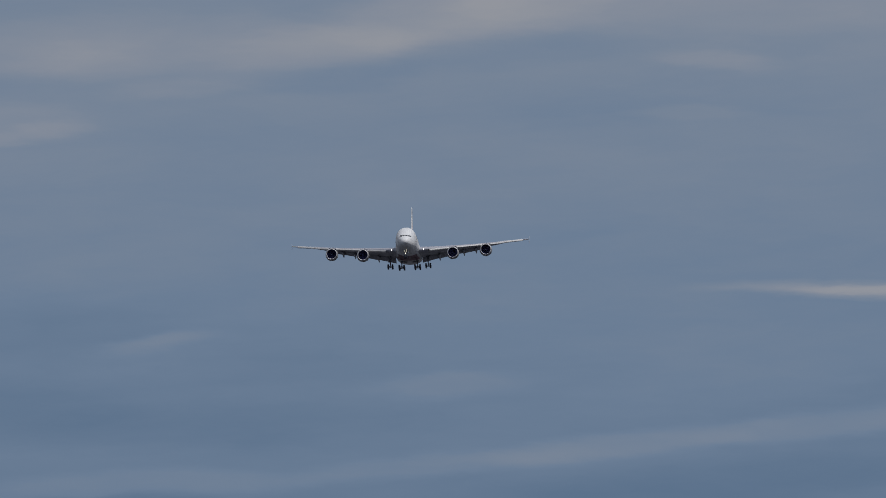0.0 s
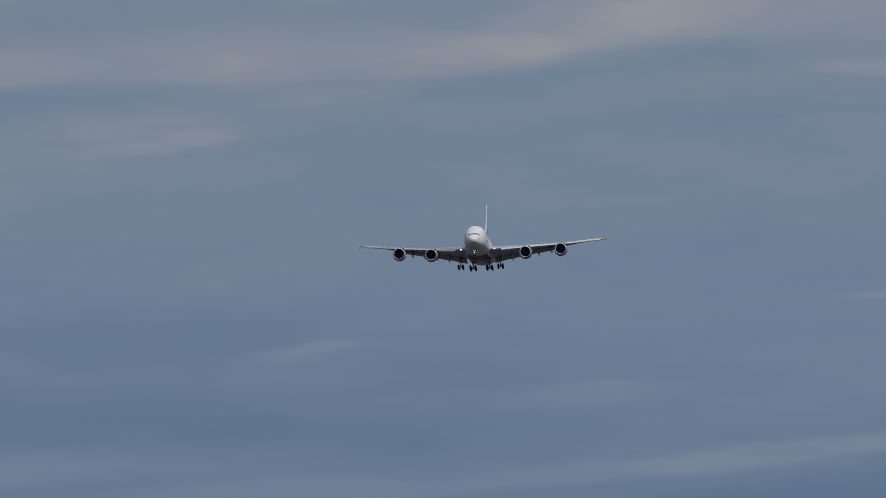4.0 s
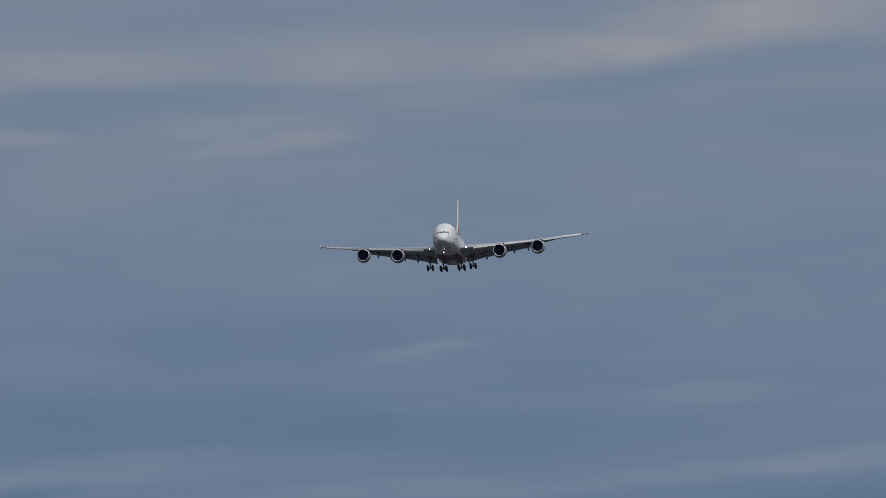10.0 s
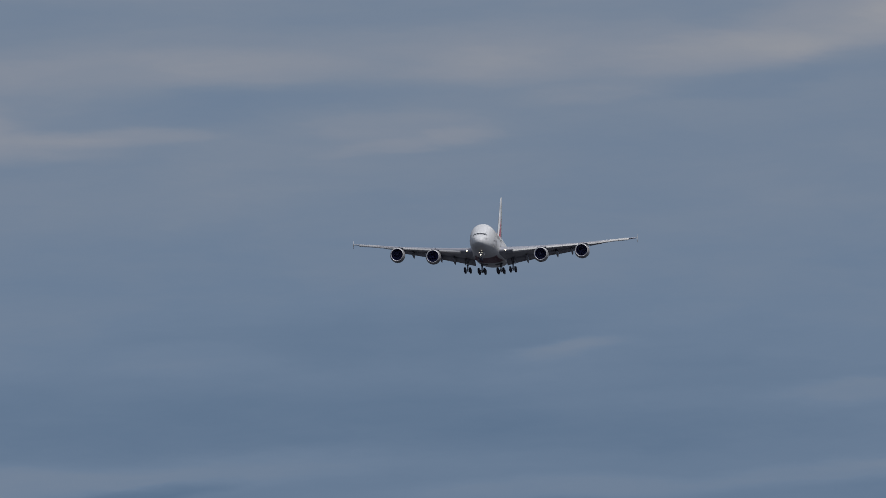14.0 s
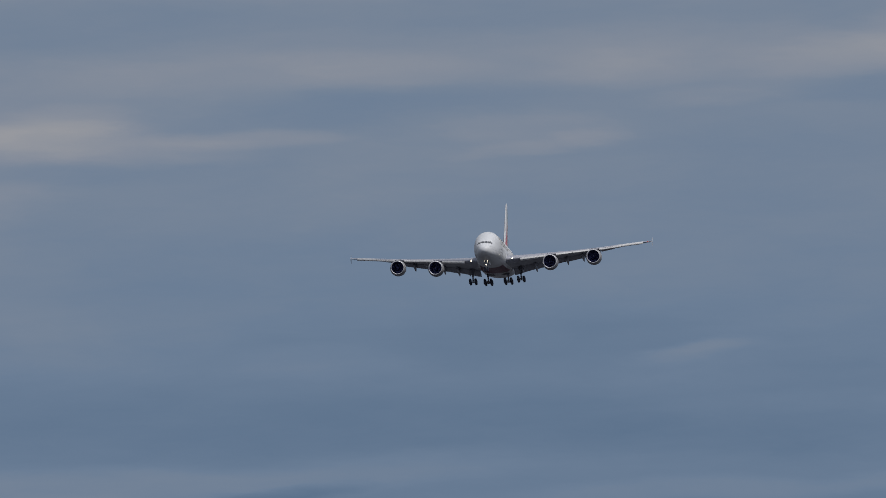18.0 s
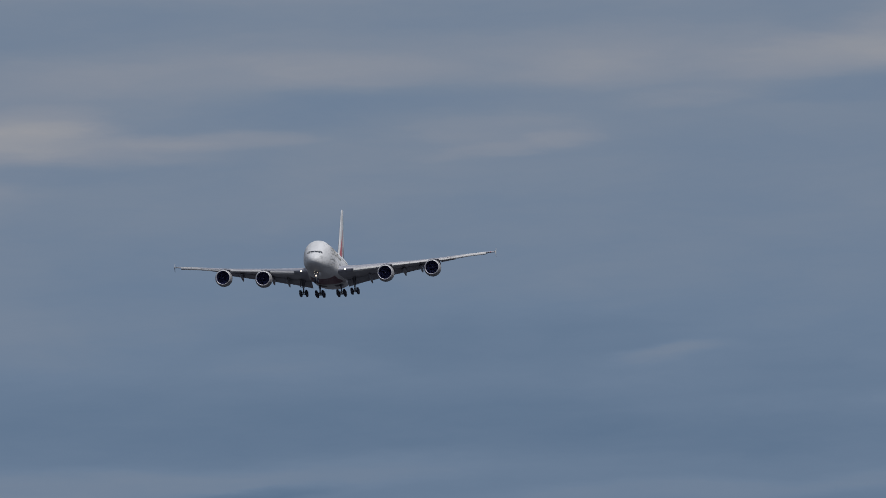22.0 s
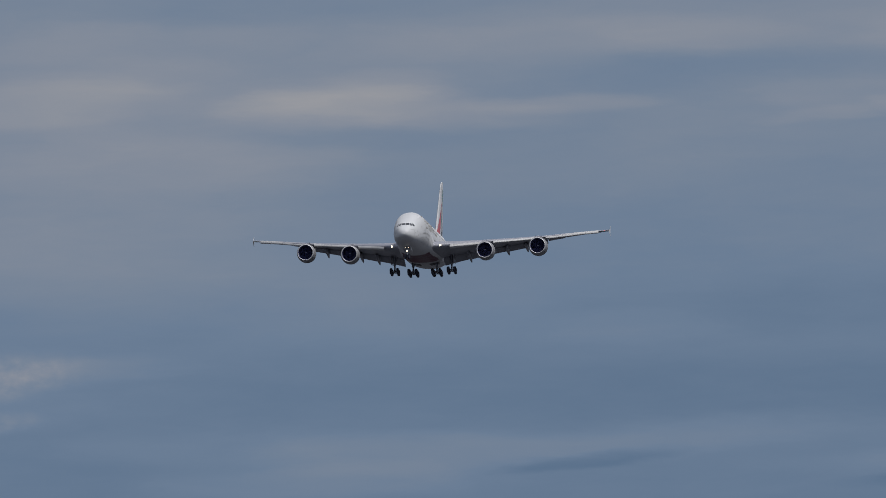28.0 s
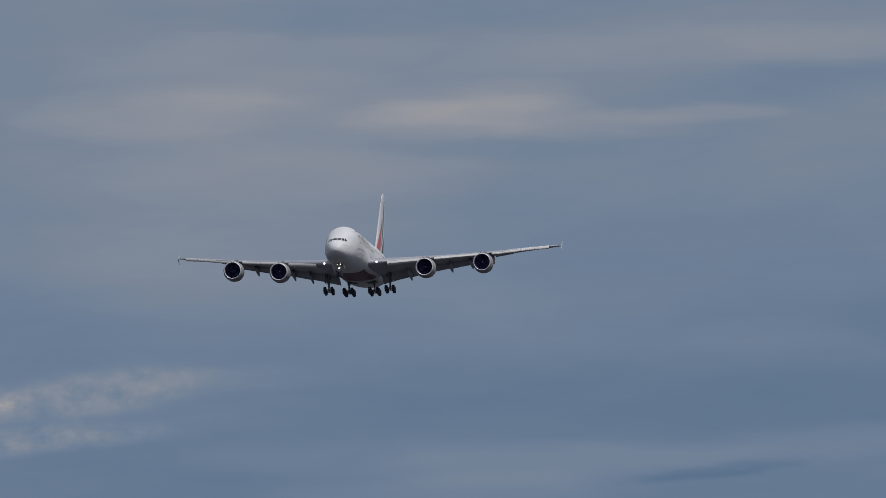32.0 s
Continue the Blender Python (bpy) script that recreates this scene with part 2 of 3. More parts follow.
# ---- mesh helpers ----
def part(name, bm, mat, parent, label="", sharp=38):
    """Links bm as one mesh object under a thing or a part."""
    bmesh.ops.recalc_face_normals(bm, faces=bm.faces)
    me = bpy.data.meshes.new(name)
    bm.to_mesh(me)
    bm.free()
    for m in (mat if isinstance(mat, (list, tuple)) else [mat]):
        me.materials.append(m)
    me.polygons.foreach_set("use_smooth", [True] * len(me.polygons))
    me.set_sharp_from_angle(angle=radians(sharp))
    ob = new(name, me)
    if parent is not None:
        ob.parent = parent
    return tagged(ob, label)


def loft(rings, bm=None, cap=True, closed=True, mat=0):
    """Skin over rings of equal length."""
    bm = bm or bmesh.new()
    vs = [[bm.verts.new(Vector(p) - CENTRE) for p in r] for r in rings]
    n = len(rings[0])
    for a, b in zip(vs, vs[1:]):
        for i in range(n if closed else n - 1):
            j = (i + 1) % n
            f = bm.faces.new((a[i], a[j], b[j], b[i]))
            f.material_index = mat
    if cap and closed:
        for r in (vs[0], vs[-1]):
            f = bm.faces.new(r)
            f.material_index = mat
    return bm


def lathe(profile, at, bm=None, n=40, axis="x", mat=0, cap=False):
    """Turns (along, radius) pairs round an axis through at."""
    rings = []
    for a, r in profile:
        ring = []
        for i in range(n):
            c, s = math.cos(2 * math.pi * i / n) * r, math.sin(2 * math.pi * i / n) * r
            ring.append((at[0] + a, at[1] + c, at[2] + s) if axis == "x" else
                        (at[0] + c, at[1] + a, at[2] + s) if axis == "y" else (at[0] + c, at[1] + s, at[2] + a))
        rings.append(ring)
    return loft(rings, bm, cap=cap, mat=mat)


def tube(a, b, r, bm=None, r2=None, n=14, mat=0):
    """A round bar from a to b."""
    a, b = Vector(a), Vector(b)
    side = (b - a).orthogonal().normalized()
    up = (b - a).normalized().cross(side)
    rings = []
    for p, q in ((a, r), (b, r2 or r)):
        rings.append([p + (side * math.cos(2 * math.pi * i / n) + up * math.sin(2 * math.pi * i / n)) * q for i in range(n)])
    return loft(rings, bm, mat=mat)


def slab(corners, thick, bm=None, mat=0):
    """A plate with the given corners, thick metres through."""
    c = [Vector(p) for p in corners]
    nrm = (c[1] - c[0]).cross(c[2] - c[0]).normalized() * (thick / 2)
    return loft([[p + nrm for p in c], [p - nrm for p in c]], bm, mat=mat)


def interp(x, xs, ys):
    """Smooth curve through the stations."""
    i = max(0, min(len(xs) - 2, sum(1 for q in xs[1:-1] if q <= x)))
    m = [0.0] * len(xs)
    for k in (i, i + 1):
        if 0 < k < len(xs) - 1:
            a = (ys[k] - ys[k - 1]) / (xs[k] - xs[k - 1])
            b = (ys[k + 1] - ys[k]) / (xs[k + 1] - xs[k])
            m[k] = 0.0 if a * b <= 0 else 2 * a * b / (a + b)
        else:
            o = 1 if k == 0 else k
            m[k] = (ys[o] - ys[o - 1]) / (xs[o] - xs[o - 1])
    h = xs[i + 1] - xs[i]
    t = min(1, max(0, (x - xs[i]) / h))
    return ((2 * t ** 3 - 3 * t ** 2 + 1) * ys[i] + (t ** 3 - 2 * t ** 2 + t) * h * m[i]
            + (3 * t ** 2 - 2 * t ** 3) * ys[i + 1] + (t ** 3 - t ** 2) * h * m[i + 1])


# ---- ground: out of view, its tone set by the light it throws upward ----
bm = bmesh.new()
for p in ((-9000, -9000), (9000, -9000), (9000, 9000), (-9000, 9000)):
    bm.verts.new((*p, 0))
bm.faces.new(bm.verts)
ground = part("ground", bm, GROUND_TONE, None)
tagged(ground, "flat dark ground under a cloudy sky, unseen, toned for its bounce", "ground", kind="structure")

# ---- the airliner: x aft from the nose, y to starboard, z up from the wheels ----
airliner = new("airliner")
tagged(airliner, "white four-engined double-deck airliner, gear and flaps down, flying its approach", "airplane")

FX = [0.0, 0.12, 0.5, 1.2, 2.4, 4.0, 6.0, 8.5, 12.0, 16.0, 44.0, 50.0, 57.0, 63.0, 68.0, 70.6]
F_TOP = [4.75, 5.28, 5.82, 6.34, 6.95, 7.82, 9.0, 10.12, 10.84, 10.95, 10.78, 10.75, 10.5, 9.95, 9.2, 8.5]
F_BOT = [4.75, 4.4, 3.95, 3.5, 3.05, 2.75, 2.52, 2.4, 2.35, 2.35, 2.35, 2.8, 4.3, 5.85, 7.0, 7.7]
F_HALF = [0.0, 0.55, 1.12, 1.64, 2.14, 2.58, 2.97, 3.3, 3.54, 3.57, 3.57, 3.45, 2.8, 1.95, 1.05, 0.4]


def section(x):
    top, bot, half = (interp(x, FX, c) for c in (F_TOP, F_BOT, F_HALF))
    return top, bot, max(half, 0.01), bot + (top - bot) * 0.43


def hull(x, a, out=0.0):
    """A point of the fuselage's skin: a = 0 at the crown, 90 degrees at starboard, 180 at the keel."""
    top, bot, half, mid = section(x)
    s, c = math.sin(radians(a)), math.cos(radians(a))
    k = 2 / (2.28 if c > 0 else 2.2)
    y = math.copysign(abs(s) ** k, s) * (half + out)
    z = mid + math.copysign(abs(c) ** k, c) * ((top - mid if c > 0 else mid - bot) + out)
    return Vector((x, y, z))


def on_nose(y, z, out=0.012):
    """The point of the nose's skin that shows at (y, z) from ahead."""
    lo, hi = 0.0, 16.0
    for _ in range(40):
        x = (lo + hi) / 2
        top, bot, half, mid = section(x)
        p = (2.28 if z > mid else 2.2)
        r = (abs(y) / half) ** p + (abs(z - mid) / max(1e-4, (top - mid) if z > mid else (mid - bot))) ** p
        lo, hi = (x, hi) if r > 1 else (lo, x)
    return Vector((hi - out, y * (1 + out / 3), z))


def skin_patch(x0, x1, a0, a1, out=0.012, nx=4, na=4, bm=None, lean=0.0):
    """A thin curved plate on the fuselage."""
    bm = bm or bmesh.new()
    grid = [[bm.verts.new(hull(x0 + (x1 - x0) * i / nx + lean * j / na, a0 + (a1 - a0) * j / na, out) - CENTRE)
             for j in range(na + 1)] for i in range(nx + 1)]
    for i in range(nx):
        for j in range(na):
            bm.faces.new((grid[i][j], grid[i + 1][j], grid[i + 1][j + 1], grid[i][j + 1]))
    return bm


stations = [0.0, 0.03, 0.08, 0.15, 0.28, 0.45, 0.7, 1, 1.4, 1.9, 2.4, 3, 3.6, 4.3, 5, 6, 7, 8.5, 10, 12, 14, 17, 22, 28, 34, 40,
            44, 47, 50, 53, 56, 59, 62, 65, 67, 69, 70, 70.6]
NSEG = 64
fuselage = part("fuselage", loft([[hull(x, 360 * i / NSEG) for i in range(NSEG)] for x in stations]), WHITE, airliner,
                "white painted double-deck fuselage", 60)

# cockpit windows: two in front, two on each side
for side in (-1, 1):
    for y0, y1, y2, y3, zb, zt in ((0.07, 0.86, 0.07, 0.80, 7.00, 7.48), (1.06, 1.50, 0.92, 1.20, 6.84, 7.45), (1.64, 1.98, 1.34, 1.58, 6.76, 7.41)):
        bm = bmesh.new()
        n = 4
        g = []
        for i in range(n + 1):
            row = []
            for j in range(n + 1):
                v = j / n
                ya, yb = y0 + (y2 - y0) * v, y1 + (y3 - y1) * v
                row.append(bm.verts.new(on_nose(side * (ya + (yb - ya) * i / n), zb + (zt - zb) * v, 0.03) - CENTRE))
            g.append(row)
        for i in range(n):
            for j in range(n):
                bm.faces.new((g[i][j], g[i + 1][j], g[i + 1][j + 1], g[i][j + 1]))
        part("cockpit_window", bm, GLASS, airliner, "dark cockpit pane")

# cabin windows, two decks, joined as one row a deck and side
for side in (-1, 1):
    for angle, x0, x1 in ((62.0, 26.5, 55.0), (90.0, 8.6, 60.0)):
        bm = bmesh.new()
        x = x0
        while x < x1:
            skin_patch(x, x + 0.22, side * (angle - 1.7), side * (angle + 1.7), 0.01, 1, 2, bm)
            x += 0.56
        ob = part("cabin_window_row", bm, CABIN, airliner, "row of small dark cabin windows")
        tagged(ob, kind="stuff")
    # doors, outlined by their seams
    for angle, half, xs in ((63.0, 9.0, (12.2, 25.5, 43.0)), (100.0, 10.0, (7.6, 15.5, 24.0, 46.0, 56.0))):
        for x in xs:
            bm = bmesh.new()
            a0, a1 = side * (angle - half), side * (angle + half)
            skin_patch(x, x + 0.07, a0, a1, 0.014, 1, 6, bm)
            skin_patch(x + 1.05, x + 1.12, a0, a1, 0.014, 1, 6, bm)
            skin_patch(x, x + 1.12, a0, a0 + side * 0.9, 0.016, 2, 1, bm)
            skin_patch(x, x + 1.12, a1 - side * 0.9, a1, 0.016, 2, 1, bm)
            part("cabin_door", bm, SEAM, airliner, "closed cabin door with a grey seam")
    # the name on the upper deck as plain upright shapes
    x = 11.9
    for wide, a0, a1 in ((2.2, 36, 78), (2.6, 47, 77), (0.6, 47, 77), (1.3, 47, 77), (1.7, 47, 77), (1.0, 40, 77), (1.7, 47, 77), (1.6, 47, 77)):
        if x > 12.0 and wide > 1.5:
            bm = skin_patch(x, x + 0.26, side * a0, side * a1, 0.02, 2, 8)
            skin_patch(x + 0.26, x + wide, side * (a0 + 1), side * (a0 + 3.5), 0.02, 3, 3, bm)
            skin_patch(x + wide - 0.24, x + wide, side * (a0 + 4), side * a1, 0.02, 2, 6, bm)
        else:
            bm = skin_patch(x, x + 0.34, side * a0, side * a1, 0.02, 2, 8)
            if wide > 1:
                for k in (0.0, 0.46, 0.9):
                    s = a0 + (a1 - a0) * k
                    skin_patch(x + 0.34, x + wide, side * s, side * (s + 3), 0.02, 3, 2, bm)
        part("title_shape", bm, GOLD, airliner, "dull gold upright shape of the painted title")
        x += wide + 0.36
    # a second, small line of the title
    for k, wide in enumerate((0.5, 0.3, 0.5, 0.5, 0.3)):
        part("title_shape", skin_patch(x + 0.7 * k + 0.6, x + 0.7 * k + 0.6 + wide, side * 68, side * 75, 0.02, 1, 3), GOLD, airliner, "small dull gold bar of the painted title")
    # a line of small print under the main deck windows, as bars
    for k, wide in enumerate((0.9, 0.5, 1.1, 0.7, 0.4, 1.0, 0.8, 0.5, 0.9, 0.6)):
        part("marking_bar", skin_patch(11.0 + 1.35 * k, 11.0 + 1.35 * k + wide, side * 98.5, side * 102, 0.02, 1, 2), SEAM, airliner, "small grey painted bar")
    # seams of the radome and of two skin joints
    for x in (2.1, 10.6, 18.4):
        part("skin_seam", skin_patch(x, x + 0.05, side * 4, side * 150, 0.012, 1, 24), SEAM, airliner, "thin grey seam in the skin")
    # small marking under the cockpit, as bars
    for k in range(6):
        bm = bmesh.new()
        y0 = 1.28 + 0.155 * k
        bm.faces.new([bm.verts.new(on_nose(side * y, z, 0.02) - CENTRE) for y, z in ((y0, 5.80), (y0 + 0.11, 5.80), (y0 + 0.11, 5.92), (y0, 5.92))])
        part("marking_bar", bm, SEAM, airliner, "small dark painted bar")
    # small service panels along the forward skin
    for x, a, long, high in ((3.0, 96, 0.35, 5), (3.9, 74, 0.3, 3), (4.6, 118, 0.5, 4), (5.4, 88, 0.3, 3), (6.3, 104, 0.45, 3.5), (7.0, 70, 0.35, 2.5),
                             (8.2, 122, 0.6, 4), (9.4, 82, 0.4, 2.5), (10.0, 108, 0.5, 3), (11.4, 126, 0.7, 4), (13.0, 112, 0.5, 3), (14.2, 84, 0.4, 2.5),
                             (16.0, 118, 0.7, 4), (18.0, 86, 0.5, 2.5), (19.5, 108, 0.6, 3)):
        part("service_panel", skin_patch(x, x + long, side * a, side * (a + high), 0.015, 1, 2), SEAM, airliner, "small grey service panel")
    # probes and ports round the nose
    for y, z in ((2.05, 5.55), (2.25, 5.25), (2.42, 5.62), (1.75, 5.45), (2.62, 4.95)):
        p = on_nose(side * y, z, 0.0)
        part("air_data_probe", lathe([(-0.03, 0.015), (-0.02, 0.06), (0.05, 0.07)], p, n=10), SEAM, airliner, "small grey probe")
at = hull(9.87, -112, 0.0)
part("wing_scan_light", lathe([(-0.05, 0.01), (-0.04, 0.02), (0.0, 0.04), (0.08, 0.04)], at, n=12), LAMP, airliner, "small lit white lamp")

# belly fairing: swells smoothly out of the hull and back into it
def smooth(x, a, b):
    t = min(1, max(0, (x - a) / (b - a)))
    return t * t * (3 - 2 * t)


def fairing(x, a, out=0.0):
    """A point of the fairing's skin, by the same angle as hull()."""
    swell = smooth(x, 13.5, 27.0) * (1 - smooth(x, 42.0, 54.0))
    s, c = math.sin(radians(a)), math.cos(radians(a))
    k = 2 / (2.0 if c > 0 else 2.5)
    half, mid = 4.3, 4.05
    full = Vector((x, math.copysign(abs(s) ** k, s) * (half + out), mid + math.copysign(abs(c) ** k, c) * ((2.5 if c > 0 else 1.82) + out)))
    return hull(x, a, out - 0.10 * (1 - swell)).lerp(full, swell)


belly = part("belly_fairing", loft([[fairing(x, 360 * i / 96) for i in range(96)] for x in [13.5 + 0.5 * k for k in range(82)]]), WHITE, airliner,
             "white belly fairing under the wing roots", 60)


def belly_patch(x0, x1, y0, y1, bm):
    """A thin painted plate on the underside, between two distances from the keel."""
    def under(skin, x, y):
        lo, hi = 90.0, 180.0
        for _ in range(24):
            mid = (lo + hi) / 2
            lo, hi = (mid, hi) if skin(x, mid).y > abs(y) else (lo, mid)
        return skin(x, lo).z

    def place(x, y):
        return Vector((x, y, min(under(fairing, x, y), under(hull, x, y)) - 0.03))
    nx, ny = 4, 12
    g = [[bm.verts.new(place(x0 + (x1 - x0) * i / nx, y0 + (y1 - y0) * j / ny) - CENTRE) for j in range(ny + 1)] for i in range(nx + 1)]
    for i in range(nx):
        for j in range(ny):
            bm.faces.new((g[i][j], g[i + 1][j], g[i + 1][j + 1], g[i][j + 1]))


# the large painted name under the belly, as plain red blocks darkened for shade
for x0, x1, y0, y1 in ((20.4, 22.2, -3.0, 3.2), (22.3, 23.6, -3.1, 3.1), (23.7, 24.4, -3.1, 3.3), (24.5, 26.0, -3.2, 3.4), (26.1, 27.9, -3.4, 3.6),
                       (28.0, 29.2, -3.5, 3.9), (29.3, 31.2, -3.6, 3.8), (31.3, 33.4, -3.6, 3.9)):
    bm = bmesh.new()
    belly_patch(x0, x1, y0, y1, bm)
    part("belly_marking", bm, SHADED_RED, airliner, "red painted block under the belly, darkened for shade")

# shade of the open body gear bays, painted as dark rectangles on the fairing's underside
for side in (-1, 1):
    bm = bmesh.new()
    belly_patch(36.0, 39.6, side * 1.0, side * 3.0, bm)
    part("bay_shade_plate", bm, BAY_SHADE, airliner, "dark plate painted as the shade of an open gear bay")
# the nose gear bay's shade, likewise a dark plate on the closed skin
bm = bmesh.new()
belly_patch(5.4, 7.8, -0.5, 0.5, bm)
part("bay_shade_plate", bm, BAY_SHADE, airliner, "dark plate painted as the shade of the open nose gear bay")


def lamp(at, radius, parent):
    """A lit lens that faces forward, sunk in its housing."""
    bm = lathe([(0.02, 0.01), (0.02, radius)], at, n=18)
    lathe([(0.02, radius), (-0.03, radius * 1.06), (-0.03, radius * 1.14), (0.18, radius * 1.05), (0.28, 0.02)], at, bm, n=18, mat=1)
    part("landing_light", bm, (LAMP, STEEL), parent, "lit white landing lamp")


# ---- wings ----
WY = [0.0, 3.6, 8.0, 15.0, 25.7, 33.0, 39.6]
W_LE = [17.6, 20.0, 23.2, 28.6, 36.4, 41.8, 46.6]
W_CHORD = [20.5, 18.2, 15.2, 11.6, 7.8, 5.7, 3.9]
W_Z = [4.1, 4.35, 4.9, 5.9, 7.42, 8.68, 9.70]
W_THICK = [0.15, 0.15, 0.135, 0.118, 0.095, 0.085, 0.085]
W_TWIST = [3.5, 3.4, 3.0, 2.0, -0.6, -2.8, -3.6]


def foil(t, n=15):
    """Upper then lower outline of a cambered section, as (along, up) of the chord, from the trailing edge round the nose."""
    pts = []
    for i in range(n + 1):
        x = 0.5 * (1 + math.cos(math.pi * i / n))
        y = 5 * t * (0.2969 * math.sqrt(x) - 0.126 * x - 0.3516 * x * x + 0.2843 * x ** 3 - 0.1015 * x ** 4)
        pts.append((x, y + 0.02 * math.sin(math.pi * x)))
    for i in range(n - 1, -1, -1):
        x = 0.5 * (1 + math.cos(math.pi * i / n))
        y = 5 * t * (0.2969 * math.sqrt(x) - 0.126 * x - 0.3516 * x * x + 0.2843 * x ** 3 - 0.1015 * x ** 4)
        pts.append((x, -0.85 * y + 0.02 * math.sin(math.pi * x)))
    return pts


def wing_place(y, side, along, up):
    """A point of the wing at spanwise y: along and up in chords from the leading edge."""
    le, ch, z, tw = (interp(y, WY, c) for c in (W_LE, W_CHORD, W_Z, W_TWIST))
    tw = radians(tw)
    return Vector((le + ch * (along * math.cos(tw) + up * math.sin(tw)), side * y, z + ch * (up * math.cos(tw) - along * math.sin(tw))))


def wing_ring(y, side, a0=0.0, a1=1.0):
    t = interp(y, WY, W_THICK)
    return [wing_place(y, side, min(a1, max(a0, a)), u) for a, u in foil(t)]


def slat_ring(y, side, reach):
    t = interp(y, WY, W_THICK)
    ch = interp(y, WY, W_CHORD)
    pts = []
    outer = [(0.15, 0.5), (0.10, 0.44), (0.06, 0.36), (0.03, 0.26), (0.01, 0.15), (0.0, 0.0), (0.01, -0.13), (0.028, -0.22), (0.05, -0.27)]
    inner = [(0.045, -0.20), (0.045, 0.0), (0.06, 0.2), (0.10, 0.36)]
    d = radians(16 + 11 * smooth(y, 25.0, 29.0))         # turned nose down about its upper rear edge
    drop = reach * (0.15 + 0.15 * smooth(y, 25.0, 29.0))
    k, deep = max(1.0, 5.5 / ch), t * 0.95 * max(1.0, 9.0 / ch) ** 1.15
    pa, pu = 0.1125 * k, 0.42 * deep
    for a, u in outer + inner:
        a, u = a * 0.75 * k - pa, u * deep * (0.84 if u > 0 else 1.0) - pu
        a, u = pa + a * math.cos(d) - u * math.sin(d), pu + u * math.cos(d) + a * math.sin(d)
        pts.append(wing_place(y, side, a - reach / ch, u - drop / ch))
    return pts


def flap_ring(y, side, frac, droop, back, down):
    ch = interp(y, WY, W_CHORD)
    d = radians(droop)
    pts = []
    for a, u in foil(0.12, 8):
        a, u = a * frac, u * frac
        a, u = a * math.cos(d) + u * math.sin(d), u * math.cos(d) - a * math.sin(d)
        pts.append(wing_place(y, side, back + a, u - down))
    return pts


def spread(y0, y1, n):
    return [y0 + (y1 - y0) * i / n for i in range(n + 1)]


def build_wing(side):
    wing = part("wing", loft([wing_ring(y, side, 0.0, 0.84 if y < 38 else 0.97) for y in
                              (0.5, 2, 3.6, 5, 6.5, 8, 10, 12.5, 15, 18, 21, 24, 27, 30, 33, 36, 38, 39.6)]), GREY, airliner,
                "grey swept wing", 50)
    for y0, y1, reach, segments in ((7.3, 13.7, 0.45, 1), (16.1, 24.4, 0.5, 2), (26.9, 37.7, 0.42, 4)):
        step = (y1 - y0) / segments
        for k in range(segments):
            a, b = y0 + k * step, y0 + (k + 1) * step - (0.07 if k < segments - 1 else 0)
            part("slat", loft([slat_ring(y, side, reach) for y in spread(a, b, 6)]), SLATGREY, wing, "pale grey lowered slat")
            for y in (a + 0.25 * step, a + 0.75 * step):
                # track that carries the slat
                p, q = wing_place(y, side, 0.06, -0.03), wing_place(y, side, 0.0, 0.0) + Vector((-0.1, 0, -0.16))
                part("slat_track", tube(p, q, 0.07, n=8), STEEL, wing, "dark slat track")
    for y0, y1, frac, droop in ((4.4, 10.13, 0.215, 19.5), (10.15, 18.08, 0.23, 20), (18.12, 26.6, 0.26, 20)):
        part("flap", loft([flap_ring(y, side, frac, droop, 0.80, 0.012) for y in spread(y0, y1, 6)]), GREY, wing, "grey flap, fully lowered")
    for y0, y1, droop in ((26.8, 30.3, 8), (30.5, 34.2, 5), (34.4, 37.9, 3)):
        part("aileron", loft([flap_ring(y, side, 0.22, droop, 0.79, 0.0) for y in spread(y0, y1, 3)]), GREY, wing, "grey drooped aileron")
    for y, size in ((10.2, 0.95), (14.1, 0.95), (18.2, 0.95), (22.2, 0.95), (26.3, 0.8)):
        # canoe fairing over a flap track, its tail turned down with the flap
        rings = []
        ch = interp(y, WY, W_CHORD)
        for k in range(15):
            q = k / 14
            along = 0.50 * ch + q * (0.30 * ch + 2.6)
            r = size * 0.5 * max(0.03, math.sin(math.pi * (0.04 + 0.93 * q ** 0.8)) ** 0.55)
            drop = 0.05 * ch + 0.25 * size + max(0, q - 0.4) ** 1.3 * 2.0 * size
            p = wing_place(y, side, along / ch, 0) - Vector((0, 0, drop))
            rings.append([p + Vector((0, math.cos(2 * math.pi * i / 16) * r * 0.8, math.sin(2 * math.pi * i / 16) * r * 1.3)) for i in range(16)])
        part("flap_fairing", loft(rings), GREY, wing, "grey canoe fairing under the flap")
    # tip fence
    tip = wing_place(39.55, side, 0.15, 0)
    def fence(dx, dz, w):
        return [tip + Vector((dx + w * a, side * (0.22 + 0.05 * abs(dz) + u), dz)) for a, u in ((0, 0), (0.3, 0.05), (1, 0.015), (0.3, -0.05))]
    part("tip_fence", loft([fence(2.9, 1.3, 0.5), fence(1.9, 0.6, 1.3), fence(0.5, 0.0, 2.6), fence(1.7, -0.42, 1.2), fence(2.7, -0.9, 0.45)]),
         WHITE, wing, "white arrow-shaped tip fence")
    p = wing_place(38.9, side, -0.03, 0)
    part("navigation_light", lathe([(-0.10, 0.02), (-0.07, 0.06), (0.0, 0.09), (0.3, 0.10)], p, n=12), NAVRED if side < 0 else NAVGREEN, wing,
         "red wingtip lamp" if side < 0 else "green wingtip lamp")
